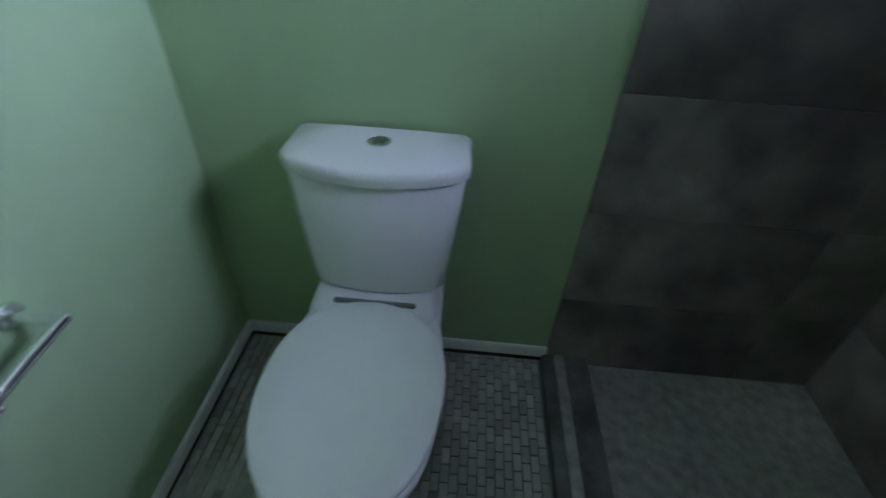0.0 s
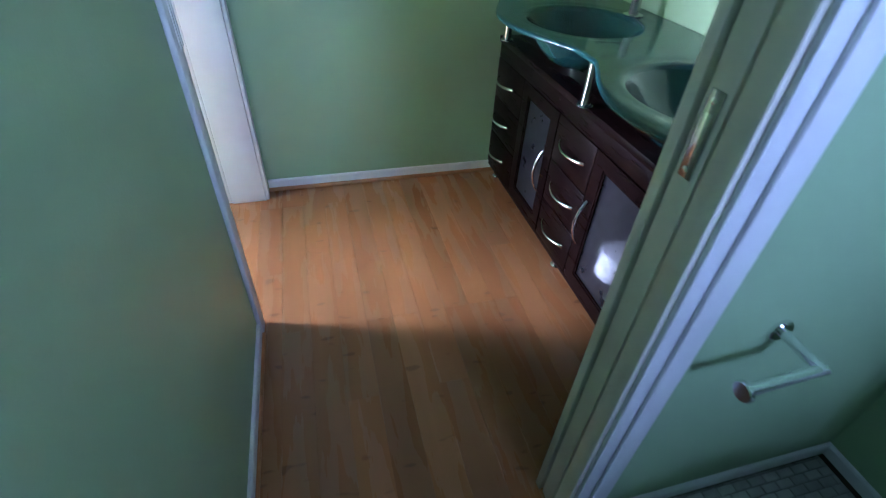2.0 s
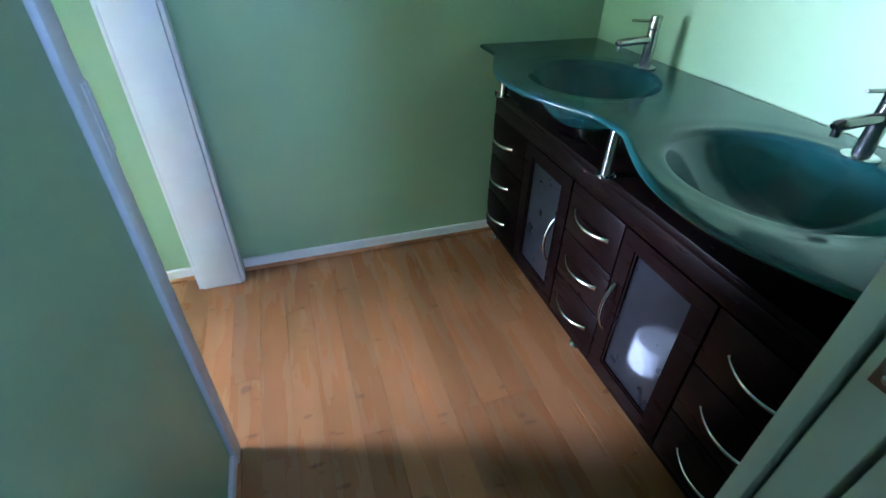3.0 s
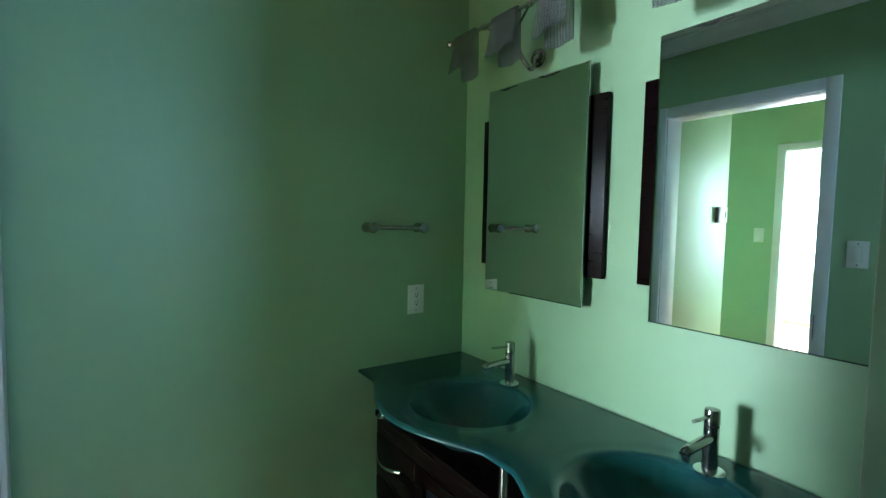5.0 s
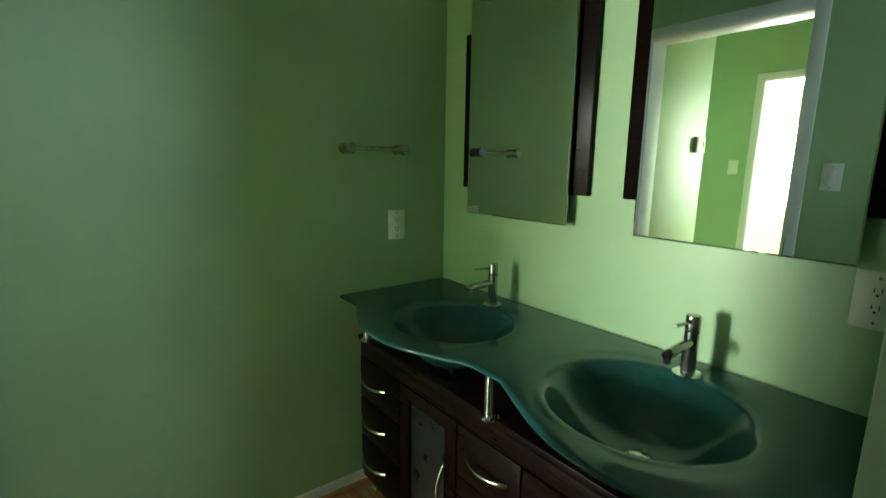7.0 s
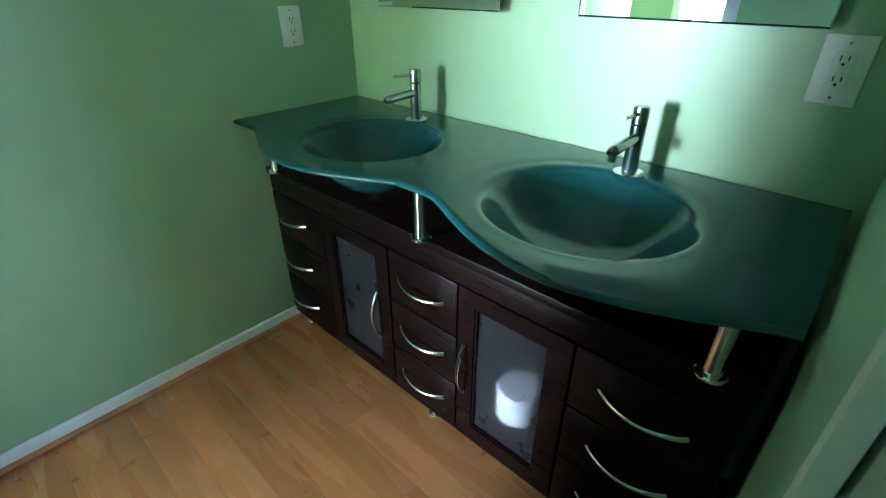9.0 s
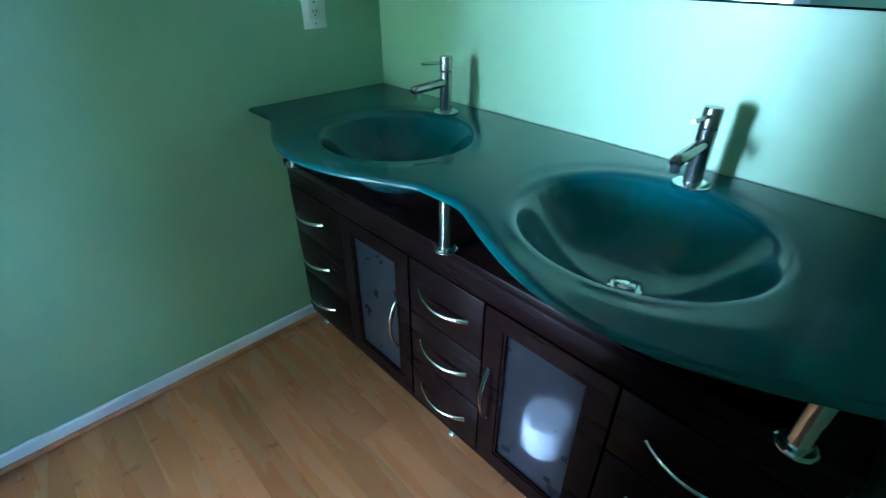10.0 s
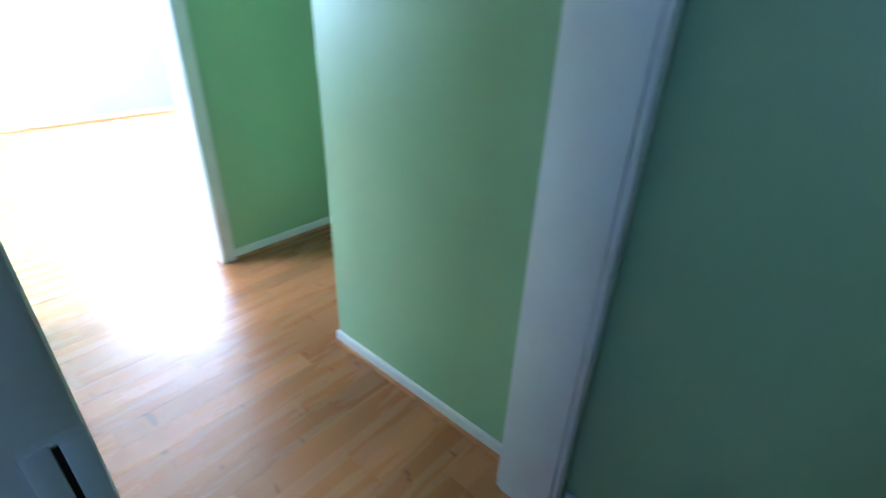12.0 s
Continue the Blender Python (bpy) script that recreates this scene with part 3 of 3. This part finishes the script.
def vanity_light(x):
    top = thing("vanity_light", (x, YV, 2.05), "nickel bar light with three draped ribbed glass shades", "wall lamp", "lamps over the mirrors")
    yb, zb = 0.930, 2.185
    part("wall_plate", lathe(bmesh.new(), [(0.034, 0), (0.034, 0.005), (0.029, 0.012), (0.014, 0.017), (0.010, 0.024)], (x, YV - 0.001, 2.075), (0, -1, 0), 28), NICKEL, top)
    bm = tube(bmesh.new(), arc(lambda s: (x + 0.03 * math.sin(math.pi * s), YV - 0.02 - 0.115 * s, 2.075 - 0.07 * math.sin(math.pi * s) + 0.045 * s * s), 18), 0.0085, 12)
    part("curved_arm", bm, NICKEL, top)
    hub = (x, YV - 0.135, 2.12)
    part("hub", lathe(bmesh.new(), [(0.002, -0.014), (0.010, -0.010), (0.014, 0), (0.010, 0.010), (0.002, 0.014)], hub, n=16), NICKEL, top)
    for e in (-0.12, 0.12):
        part("strut", tube(bmesh.new(), [hub, (x + e, yb, zb)], 0.0042, 10), NICKEL, top)
        part("bar_joint", lathe(bmesh.new(), [(0.002, -0.013), (0.010, -0.009), (0.0125, 0), (0.010, 0.009), (0.002, 0.013)], (x + e, yb, zb), (1, 0, 0), 16), NICKEL, top)
    part("bar", tube(bmesh.new(), [(x - 0.327, yb, zb), (x + 0.327, yb, zb)], 0.0065, 14), NICKEL, top)
    for e in (-1, 1):
        bm = lathe(bmesh.new(), [(0.006, -0.014), (0.0095, -0.012), (0.0065, -0.008), (0.010, -0.003), (0.0135, 0.006), (0.0115, 0.014), (0.003, 0.019)], (x + e * 0.332, yb, zb), (e, 0, 0), 18)
        part("finial", bm, NICKEL, top)
    for k, cx in enumerate((x - 0.228, x, x + 0.228)):
        nu, nv, thick = 57, 26, 0.0028
        front, back = [], []
        for j in range(nv):
            s = j / (nv - 1)
            for i in range(nu):
                u = i / (nu - 1) * 2 - 1
                rib = 0.0024 * math.sin(u * 30) + 0.003 * math.sin(u * 5.3 + k)
                drop = 0.128 + 0.004 * math.sin(u * 4 + 2 * k) - 0.012 * u
                tail = 0.172 - 0.010 * u * u
                if s < 0.46:
                    f = 1 - s / 0.46
                    p = (cx + u * (0.063 + 0.004 * f), yb - 0.012 - 0.018 * f ** 1.3 - rib * f, zb + 0.006 - drop * f)
                elif s > 0.60:
                    f = (s - 0.60) / 0.40
                    p = (cx + u * (0.063 - 0.004 * f), yb + 0.012 + 0.012 * f + rib * f, zb + 0.006 - tail * f)
                else:
                    a = (s - 0.46) / 0.14 * math.pi
                    p = (cx + u * 0.063, yb - 0.012 * math.cos(a), zb + 0.006 + 0.007 * math.sin(a))
                front.append(p)
        me = bpy.data.meshes.new("shade")
        me.from_pydata(front, [], [(j * nu + i, j * nu + i + 1, (j + 1) * nu + i + 1, (j + 1) * nu + i) for j in range(nv - 1) for i in range(nu - 1)])
        bm = bmesh.new()
        bm.from_mesh(me)
        bpy.data.meshes.remove(me)
        bmesh.ops.recalc_face_normals(bm, faces=bm.faces)
        bmesh.ops.solidify(bm, geom=bm.faces[:], thickness=thick)
        part("shade", bm, SHADE, top, "draped ribbed frosted glass shade", smooth=50)
    return top


vanity_light(-1.962)
copy_thing(scene.objects["vanity_light"], Matrix.Translation((-1.135, YV, 2.05)))

towel = thing("towel_bar", (XL, 0.73, 1.43), "short nickel towel bar on the green wall", "towel bar")
for y in (0.612, 0.846):
    part("post", lathe(bmesh.new(), [(0.021, 0), (0.021, 0.005), (0.019, 0.007), (0.019, 0.052), (0.022, 0.054), (0.022, 0.066), (0.019, 0.069)], (XL + 0.001, y, 1.435), (1, 0, 0), 24), NICKEL, towel)
part("bar", tube(bmesh.new(), [(XL + 0.058, 0.634, 1.435), (XL + 0.058, 0.824, 1.435)], 0.0085, 14), NICKEL, towel)


def wall_plate(name, label, category, at, yaw, kind):
    """A plate on a wall, built facing +x and turned by yaw."""
    top = thing(name, (0, 0, 0), label, category)
    part("plate", cuboid(0.0005, 0.006, -0.040, 0.040, -0.062, 0.062, bevel=0.003), PLATE, top)
    if kind == "outlet":
        face = part("receptacle", cuboid(0.0055, 0.0085, -0.017, 0.017, -0.034, 0.034, bevel=0.002), PLATE, top)
        for z in (-0.018, 0.018):
            for y in (-0.0062, 0.0062):
                part("slot", cuboid(0.0078, 0.009, y - 0.0012, y + 0.0012, z, z + 0.009), SLOT, face)
            part("slot", lathe(bmesh.new(), [(0.0028, 0), (0.0028, 0.0012)], (0.0078, 0, z - 0.006), (1, 0, 0), 10), SLOT, face)
    else:
        part("rocker", cuboid(0.0055, 0.010, -0.0165, 0.0165, -0.033, 0.033, bevel=0.003), PLATE, top)
    for z in (-0.048, 0.048):
        part("screw", lathe(bmesh.new(), [(0.0032, 0), (0.0028, 0.0012)], (0.0058, 0, z), (1, 0, 0), 10), NICKEL, top)
    top.matrix_basis = pose(*at, 0, 0, yaw)
    return top


wall_plate("wall_outlet", "white duplex outlet on the green wall by the towel bar", "outlet", (XL, 0.845, 1.128), 0, "outlet")
wall_plate("wall_outlet", "white duplex outlet above the worktop's end", "outlet", (-0.925, YV, 1.117), -90, "outlet")
wall_plate("light_switch", "white rocker switch beside the hall doorway", "switch", (-1.372, YD, 1.348), 90, "switch")
wall_plate("light_switch", "white rocker switch on the hall's end wall", "switch", (-2.54, FAR_Y, 1.388), 90, "switch")
wall_plate("wall_outlet", "white outlet low on the bright room wall", "outlet", (-2.225, ROOM_Y, 0.205), 90, "outlet")

thermostat = thing("thermostat", (XL, -1.36, 1.545), "small boxy white thermostat with grey side on the hall wall", "thermostat")
part("housing", cuboid(XL + 0.0005, XL + 0.030, -1.425, -1.300, 1.487, 1.603, bevel=0.005), PLATE, thermostat)
# the end towards the bathroom is grey, the housing white
part("side_panel", cuboid(XL + 0.003, XL + 0.027, -1.2995, -1.294, 1.492, 1.598, bevel=0.001), GREY, thermostat, "plain grey side panel")
part("dial", cuboid(XL + 0.0305, XL + 0.034, -1.395, -1.380, 1.52, 1.57, bevel=0.001), GREY, thermostat)

holder = thing("paper_holder", (XP, 0.527, 0.69), "empty chrome toilet paper holder on the green wall", "paper holder")
part("rosette", lathe(bmesh.new(), [(0.0225, 0), (0.0225, 0.006), (0.020, 0.009), (0.010, 0.0095)], (XP + 0.0005, 0.527, 0.690), (1, 0, 0), 28), CHROME, holder)
part("arm", tube(bmesh.new(), [(XP + 0.009, 0.527, 0.690), (XP + 0.090, 0.527, 0.688)], 0.0095, 16), CHROME, holder)
part("bar", tube(bmesh.new(), [(XP + 0.084, 0.536, 0.688), (XP + 0.084, 0.392, 0.677)], 0.0095, 16), CHROME, holder)
part("end_cap", lathe(bmesh.new(), [(0.0175, 0), (0.0175, 0.006), (0.016, 0.008)], (XP + 0.084, 0.3915, 0.677), (0, -1, -0.07), 24), CHROME, holder)

# ---- the toilet ----
TX = -0.198


def egg(cx, cy, rx, ry_front, ry_back, z, n=48, sq=2.0):
    out = []
    for k in range(n):
        a = k * math.tau / n
        c, s = math.cos(a), math.sin(a)
        r = (abs(c) ** sq + abs(s) ** sq) ** (-1 / sq)
        out.append((cx + rx * r * c, cy + (ry_back if s > 0 else ry_front) * r * s, z))
    return out


def tank_ring(hw, back, front, bow, z, n=16):
    """A tank's outline: flat back, rounded corners, bowed front."""
    pts = [(TX + hw - 0.012, back), (TX + hw, back - 0.012)]
    pts += [(TX + hw - 2 * hw * s, front - bow * (1 - (2 * s - 1) ** 2) + 0.018 * abs(2 * s - 1) ** 14) for s in [i / n for i in range(n + 1)]]
    pts += [(TX - hw, back - 0.012), (TX - hw + 0.012, back)]
    return [(x, y, z) for x, y in pts]


toilet = thing("toilet", (TX, 0.75, 0), "white porcelain two-piece toilet with the lid closed", "toilet")
rings = [egg(TX, 0.70, 0.118, 0.235, 0.33, 0.001), egg(TX, 0.70, 0.120, 0.238, 0.335, 0.03), egg(TX, 0.70, 0.116, 0.230, 0.335, 0.12), egg(TX, 0.69, 0.132, 0.255, 0.335, 0.22),
         egg(TX, 0.675, 0.164, 0.284, 0.33, 0.31, sq=2.2), egg(TX, 0.665, 0.182, 0.286, 0.335, 0.365, sq=2.3), egg(TX, 0.662, 0.183, 0.283, 0.335, 0.392, sq=2.4), egg(TX, 0.662, 0.178, 0.278, 0.33, 0.400, sq=2.4)]
part("bowl", loft(bmesh.new(), rings), CHINA, toilet, smooth=60)
bm = loft(bmesh.new(), [egg(TX, 0.655, rx, rf, 0.205, z) for rx, rf, z in ((0.180, 0.272, 0.401), (0.186, 0.278, 0.406), (0.186, 0.278, 0.414), (0.183, 0.275, 0.418))])
part("seat", bm, LIDMAT, toilet, smooth=60)
bm = loft(bmesh.new(), [egg(TX, 0.655, rx, rf, rb, z, sq=2.15) for rx, rf, rb, z in ((0.182, 0.274, 0.214, 0.419), (0.188, 0.279, 0.219, 0.423), (0.188, 0.279, 0.219, 0.430), (0.182, 0.273, 0.213, 0.435), (0.120, 0.20, 0.15, 0.4385), (0.02, 0.03, 0.03, 0.4395))])
part("seat_lid", bm, LIDMAT, toilet, "closed white lid", smooth=60)
# grey bar in place of the shadow in the slot behind the lid
bm = cuboid(TX - 0.100, TX + 0.100, 0.869, 0.882, 0.401, 0.432, bevel=0.005, seg=3)
part("hinge", bm, GREY, toilet)
deck = [tank_ring(hw, 1.07, fr, 0.012, z) for hw, fr, z in ((0.13, 0.90, 0.20), (0.150, 0.86, 0.31), (0.163, 0.845, 0.37), (0.162, 0.848, 0.392), (0.156, 0.858, 0.410), (0.150, 0.878, 0.424), (0.144, 0.90, 0.434))]
part("deck", loft(bmesh.new(), deck), CHINA, toilet, smooth=50)
tank = [tank_ring(hw, 1.082, fr, bow, z) for hw, fr, bow, z in ((0.150, 0.935, 0.02, 0.435), (0.160, 0.925, 0.028, 0.442), (0.166, 0.922, 0.032, 0.50), (0.182, 0.928, 0.042, 0.62), (0.194, 0.940, 0.050, 0.735), (0.192, 0.942, 0.050, 0.738))]
part("tank", loft(bmesh.new(), tank), CHINA, toilet, smooth=50)
lid = [tank_ring(hw, 1.086, fr, 0.053, z) for hw, fr, z in ((0.194, 0.942, 0.741), (0.201, 0.935, 0.744), (0.203, 0.933, 0.760), (0.201, 0.935, 0.773), (0.194, 0.943, 0.779), (0.10, 0.99, 0.781))]
tl = part("tank_lid", loft(bmesh.new(), lid), CHINA, toilet, smooth=50)
bm = lathe(bmesh.new(), [(0.026, 0), (0.026, 0.004), (0.022, 0.006), (0.020, 0.003), (0.012, 0.003)], (TX, 1.012, 0.7805), n=28)
ring = part("flush_button", bm, CHROME, tl, "round chrome flush button in two halves")
for a, b in ((-0.0185, -0.001), (0.001, 0.0185)):
    part("button_half", cuboid(TX - 0.0125, TX + 0.0125, 1.012 + a, 1.012 + b, 0.7838, 0.7885, bevel=0.0025), NICKEL, tl)

# ---- shower ----
structure("shower_curb", cuboid(0.292, 0.440, YD, YV - 0.012, 0, 0.038, bevel=0.006), DIRTY, "low stained stone curb before the shower")
structure("trim_curb_strip", cuboid(0.330, 0.362, YD, YV - 0.014, 0.0385, 0.044, bevel=0.002), PANMAT, "pale strip along the shower curb")
structure("shower_floor", cuboid(0.4405, SH_R, YD, YV, -0.05, 0.0), PANMAT, "worn grey shower floor")
rng = random.Random(7)

# ---- floors: boards, mosaic and slate, piece by piece ----
bm = bmesh.new()
for a in ((XL - 0.12, -0.692, YD - 0.15, YV), (XL - 0.12, HALL_R + 0.12, FAR_Y - 0.13, YD - 0.15), (-3.24, XL - 0.12, FAR_Y - 0.13, HALL_C + 0.12), (ROOM_L - 0.12, ROOM_R + 0.12, ROOM_Y - 0.14, FAR_Y - 0.13)):
    block(bm, *a, -0.09, -0.006)
floor = structure("floor", bm, UNDER, "warm bamboo plank floor of bathroom and hall", 0)
W, LENGTHS = 0.096, (0.46, 0.77, 1.08, 1.38)


def board_mesh(name, length, width, thick, bev):
    me = bpy.data.meshes.new(name)
    bm = cuboid(-length, -0.0001, 0.0001, width - 0.0001, -thick, 0)
    bmesh.ops.bevel(bm, geom=[e for e in bm.edges if all(v.co.z > -1e-6 for v in e.verts)], offset=bev, segments=1, affect="EDGES")
    bm.to_mesh(me)
    bm.free()
    return me


boards = {}


def board(length):
    key = round(length, 3)
    if key not in boards:
        boards[key] = board_mesh("plank", key, W, 0.0055, 0.0003)
        boards[key].materials.append(PLANK)
    return boards[key]


row = 0
y = YV + 0.043 - W * math.ceil((YV + 0.043 - FAR_Y + 0.13) / W)
while y < YV - 0.01:
    x, end = (-0.692, XL - 0.04) if y > YD - 0.15 else (HALL_R + 0.06, -3.16 if y < HALL_C else XL - 0.04)
    first = True
    while x > end:
        L = rng.choice(LENGTHS[:2] if first and row % 2 else LENGTHS)
        L = min(L, x - end)
        piece("plank", board(L), (x, y, 0), floor)
        x -= L + 1e-6
        first = False
    y += W
    row += 1
vs, fs = [], []
y = FAR_Y - 0.13 - W * math.ceil((FAR_Y - 0.13 - ROOM_Y) / W)
while y < FAR_Y - 0.14:
    x = ROOM_R
    while x > ROOM_L:
        L = min(rng.choice(LENGTHS), x - ROOM_L + 0.001)
        for dx, dy, dz in ((-L + 0.001, 0.001, -0.005), (-0.001, 0.001, -0.005), (-0.001, W - 0.001, -0.005), (-L + 0.001, W - 0.001, -0.005),
                           (-L + 0.0018, 0.0018, -0.0005), (-0.0018, 0.0018, -0.0005), (-0.0018, W - 0.0018, -0.0005), (-L + 0.0018, W - 0.0018, -0.0005)):
            vs.append((x + dx, y + dy, dz))
        k = len(vs) - 8
        fs += [tuple(k + i for i in f) for f in ((4, 5, 6, 7), (0, 1, 5, 4), (1, 2, 6, 5), (2, 3, 7, 6), (3, 0, 4, 7))]
        x -= L
    y += W
me = bpy.data.meshes.new("far_planks")
me.from_pydata(vs, [], fs)
me.materials.append(PLANKS)
far = tagged(new("far_planks", me), "bamboo planks of the bright room", kind="stuff")
far.parent = floor

mosaic = structure("floor_mosaic", cuboid(-0.692, 0.4405, YD, YV, -0.09, -0.0035), GROUT, "small grey brick mosaic floor round the toilet", 0)
TW, TH = 0.0245, 0.0490
tile = board_mesh("tile", TW, TH, 0.003, 0.0012)
tile.materials.append(TILE)
vs, fs, count = [], [], 0
i = 0
x = -0.692 + TW
while x < 0.30:
    y = YD + (TH / 2 if i % 2 else 0) - TH
    while y < YV:
        if -0.692 <= x - TW and y > YD - 0.03 and x < 0.293:
            if count < 300 and -0.17 < y < 0.62 and x < -0.19:
                piece("tile", tile, (x, y, rng.uniform(-0.0006, 0.0004)), mosaic)
                count += 1
            else:
                k, z = len(vs), rng.uniform(-0.0006, 0.0004)
                for e, dz in ((0.001, -0.0034), (0.0022, 0.0)):
                    vs += [(x - TW + e, y + e, z + dz), (x - e, y + e, z + dz), (x - e, y + TH - e, z + dz), (x - TW + e, y + TH - e, z + dz)]
                fs += [tuple(k + q for q in f) for f in ((4, 5, 6, 7), (0, 1, 5, 4), (1, 2, 6, 5), (2, 3, 7, 6), (3, 0, 4, 7))]
        y += TH
    x += TW
    i += 1
me = bpy.data.meshes.new("mosaic_rest")
me.from_pydata(vs, [], fs)
me.materials.append(TILES)
rest = tagged(new("mosaic_rest", me), "grey brick mosaic tiles", kind="stuff")
rest.parent = mosaic

slate = structure("wall_stone", cuboid(SH_X, SH_R, YV - 0.004, YV - 0.0005, 0.0, CEIL - 0.002), GROUT, "dark grey slate tiles on the shower wall", 0)
slate_end = structure("wall_stone_end", holed("x", SH_R - 0.004, SH_R - 0.0005, YD, YV - 0.005, 0.0, CEIL - 0.002, [(0.19, 0.81, 1.54, 2.16)]), GROUT, "dark grey slate tiles on the shower's end wall", 0)
SW, SHT = 0.61, 0.305


def slate_mesh(w, h, axis):
    me = bpy.data.meshes.new("slate_tile")
    bm = cuboid(0.001, w - 0.001, -0.009, 0, 0.001, h - 0.001, bevel=0.0015, seg=1)
    if axis == "x":
        bm.transform(Matrix.Rotation(radians(-90), 4, "Z"))
    bm.to_mesh(me)
    bm.free()
    me.materials.append(STONE)
    return me


meshes = {}
for k in range(-1, 9):
    z0 = 0.90 - SHT * 3 + SHT * k
    z1 = min(z0 + SHT, CEIL - 0.003)
    z0 = max(z0, 0.001)
    if z1 - z0 < 0.02:
        continue
    for axis, lo, hi, wall in (("y", SH_X, SH_R - 0.010, slate), ("x", YD, YV - 0.014, slate_end)):
        u = lo
        while u < hi:
            a, b = max(u, lo), min(u + SW, hi)
            u += SW
            spans = [(a, b)]
            if axis == "x" and z1 > 1.54 and z0 < 2.16:
                spans = [(s, e) for s, e in ((a, min(b, 0.19)), (max(a, 0.81), b)) if e > s]
            for s, e in spans:
                if e - s < 0.02:
                    continue
                key = (round(e - s, 3), round(z1 - z0, 3), axis)
                if key not in meshes:
                    meshes[key] = slate_mesh(e - s, z1 - z0, axis)
                piece("slate_tile", meshes[key], (s, YV - 0.004, z0) if axis == "y" else (SH_R - 0.004, e, z0), wall)
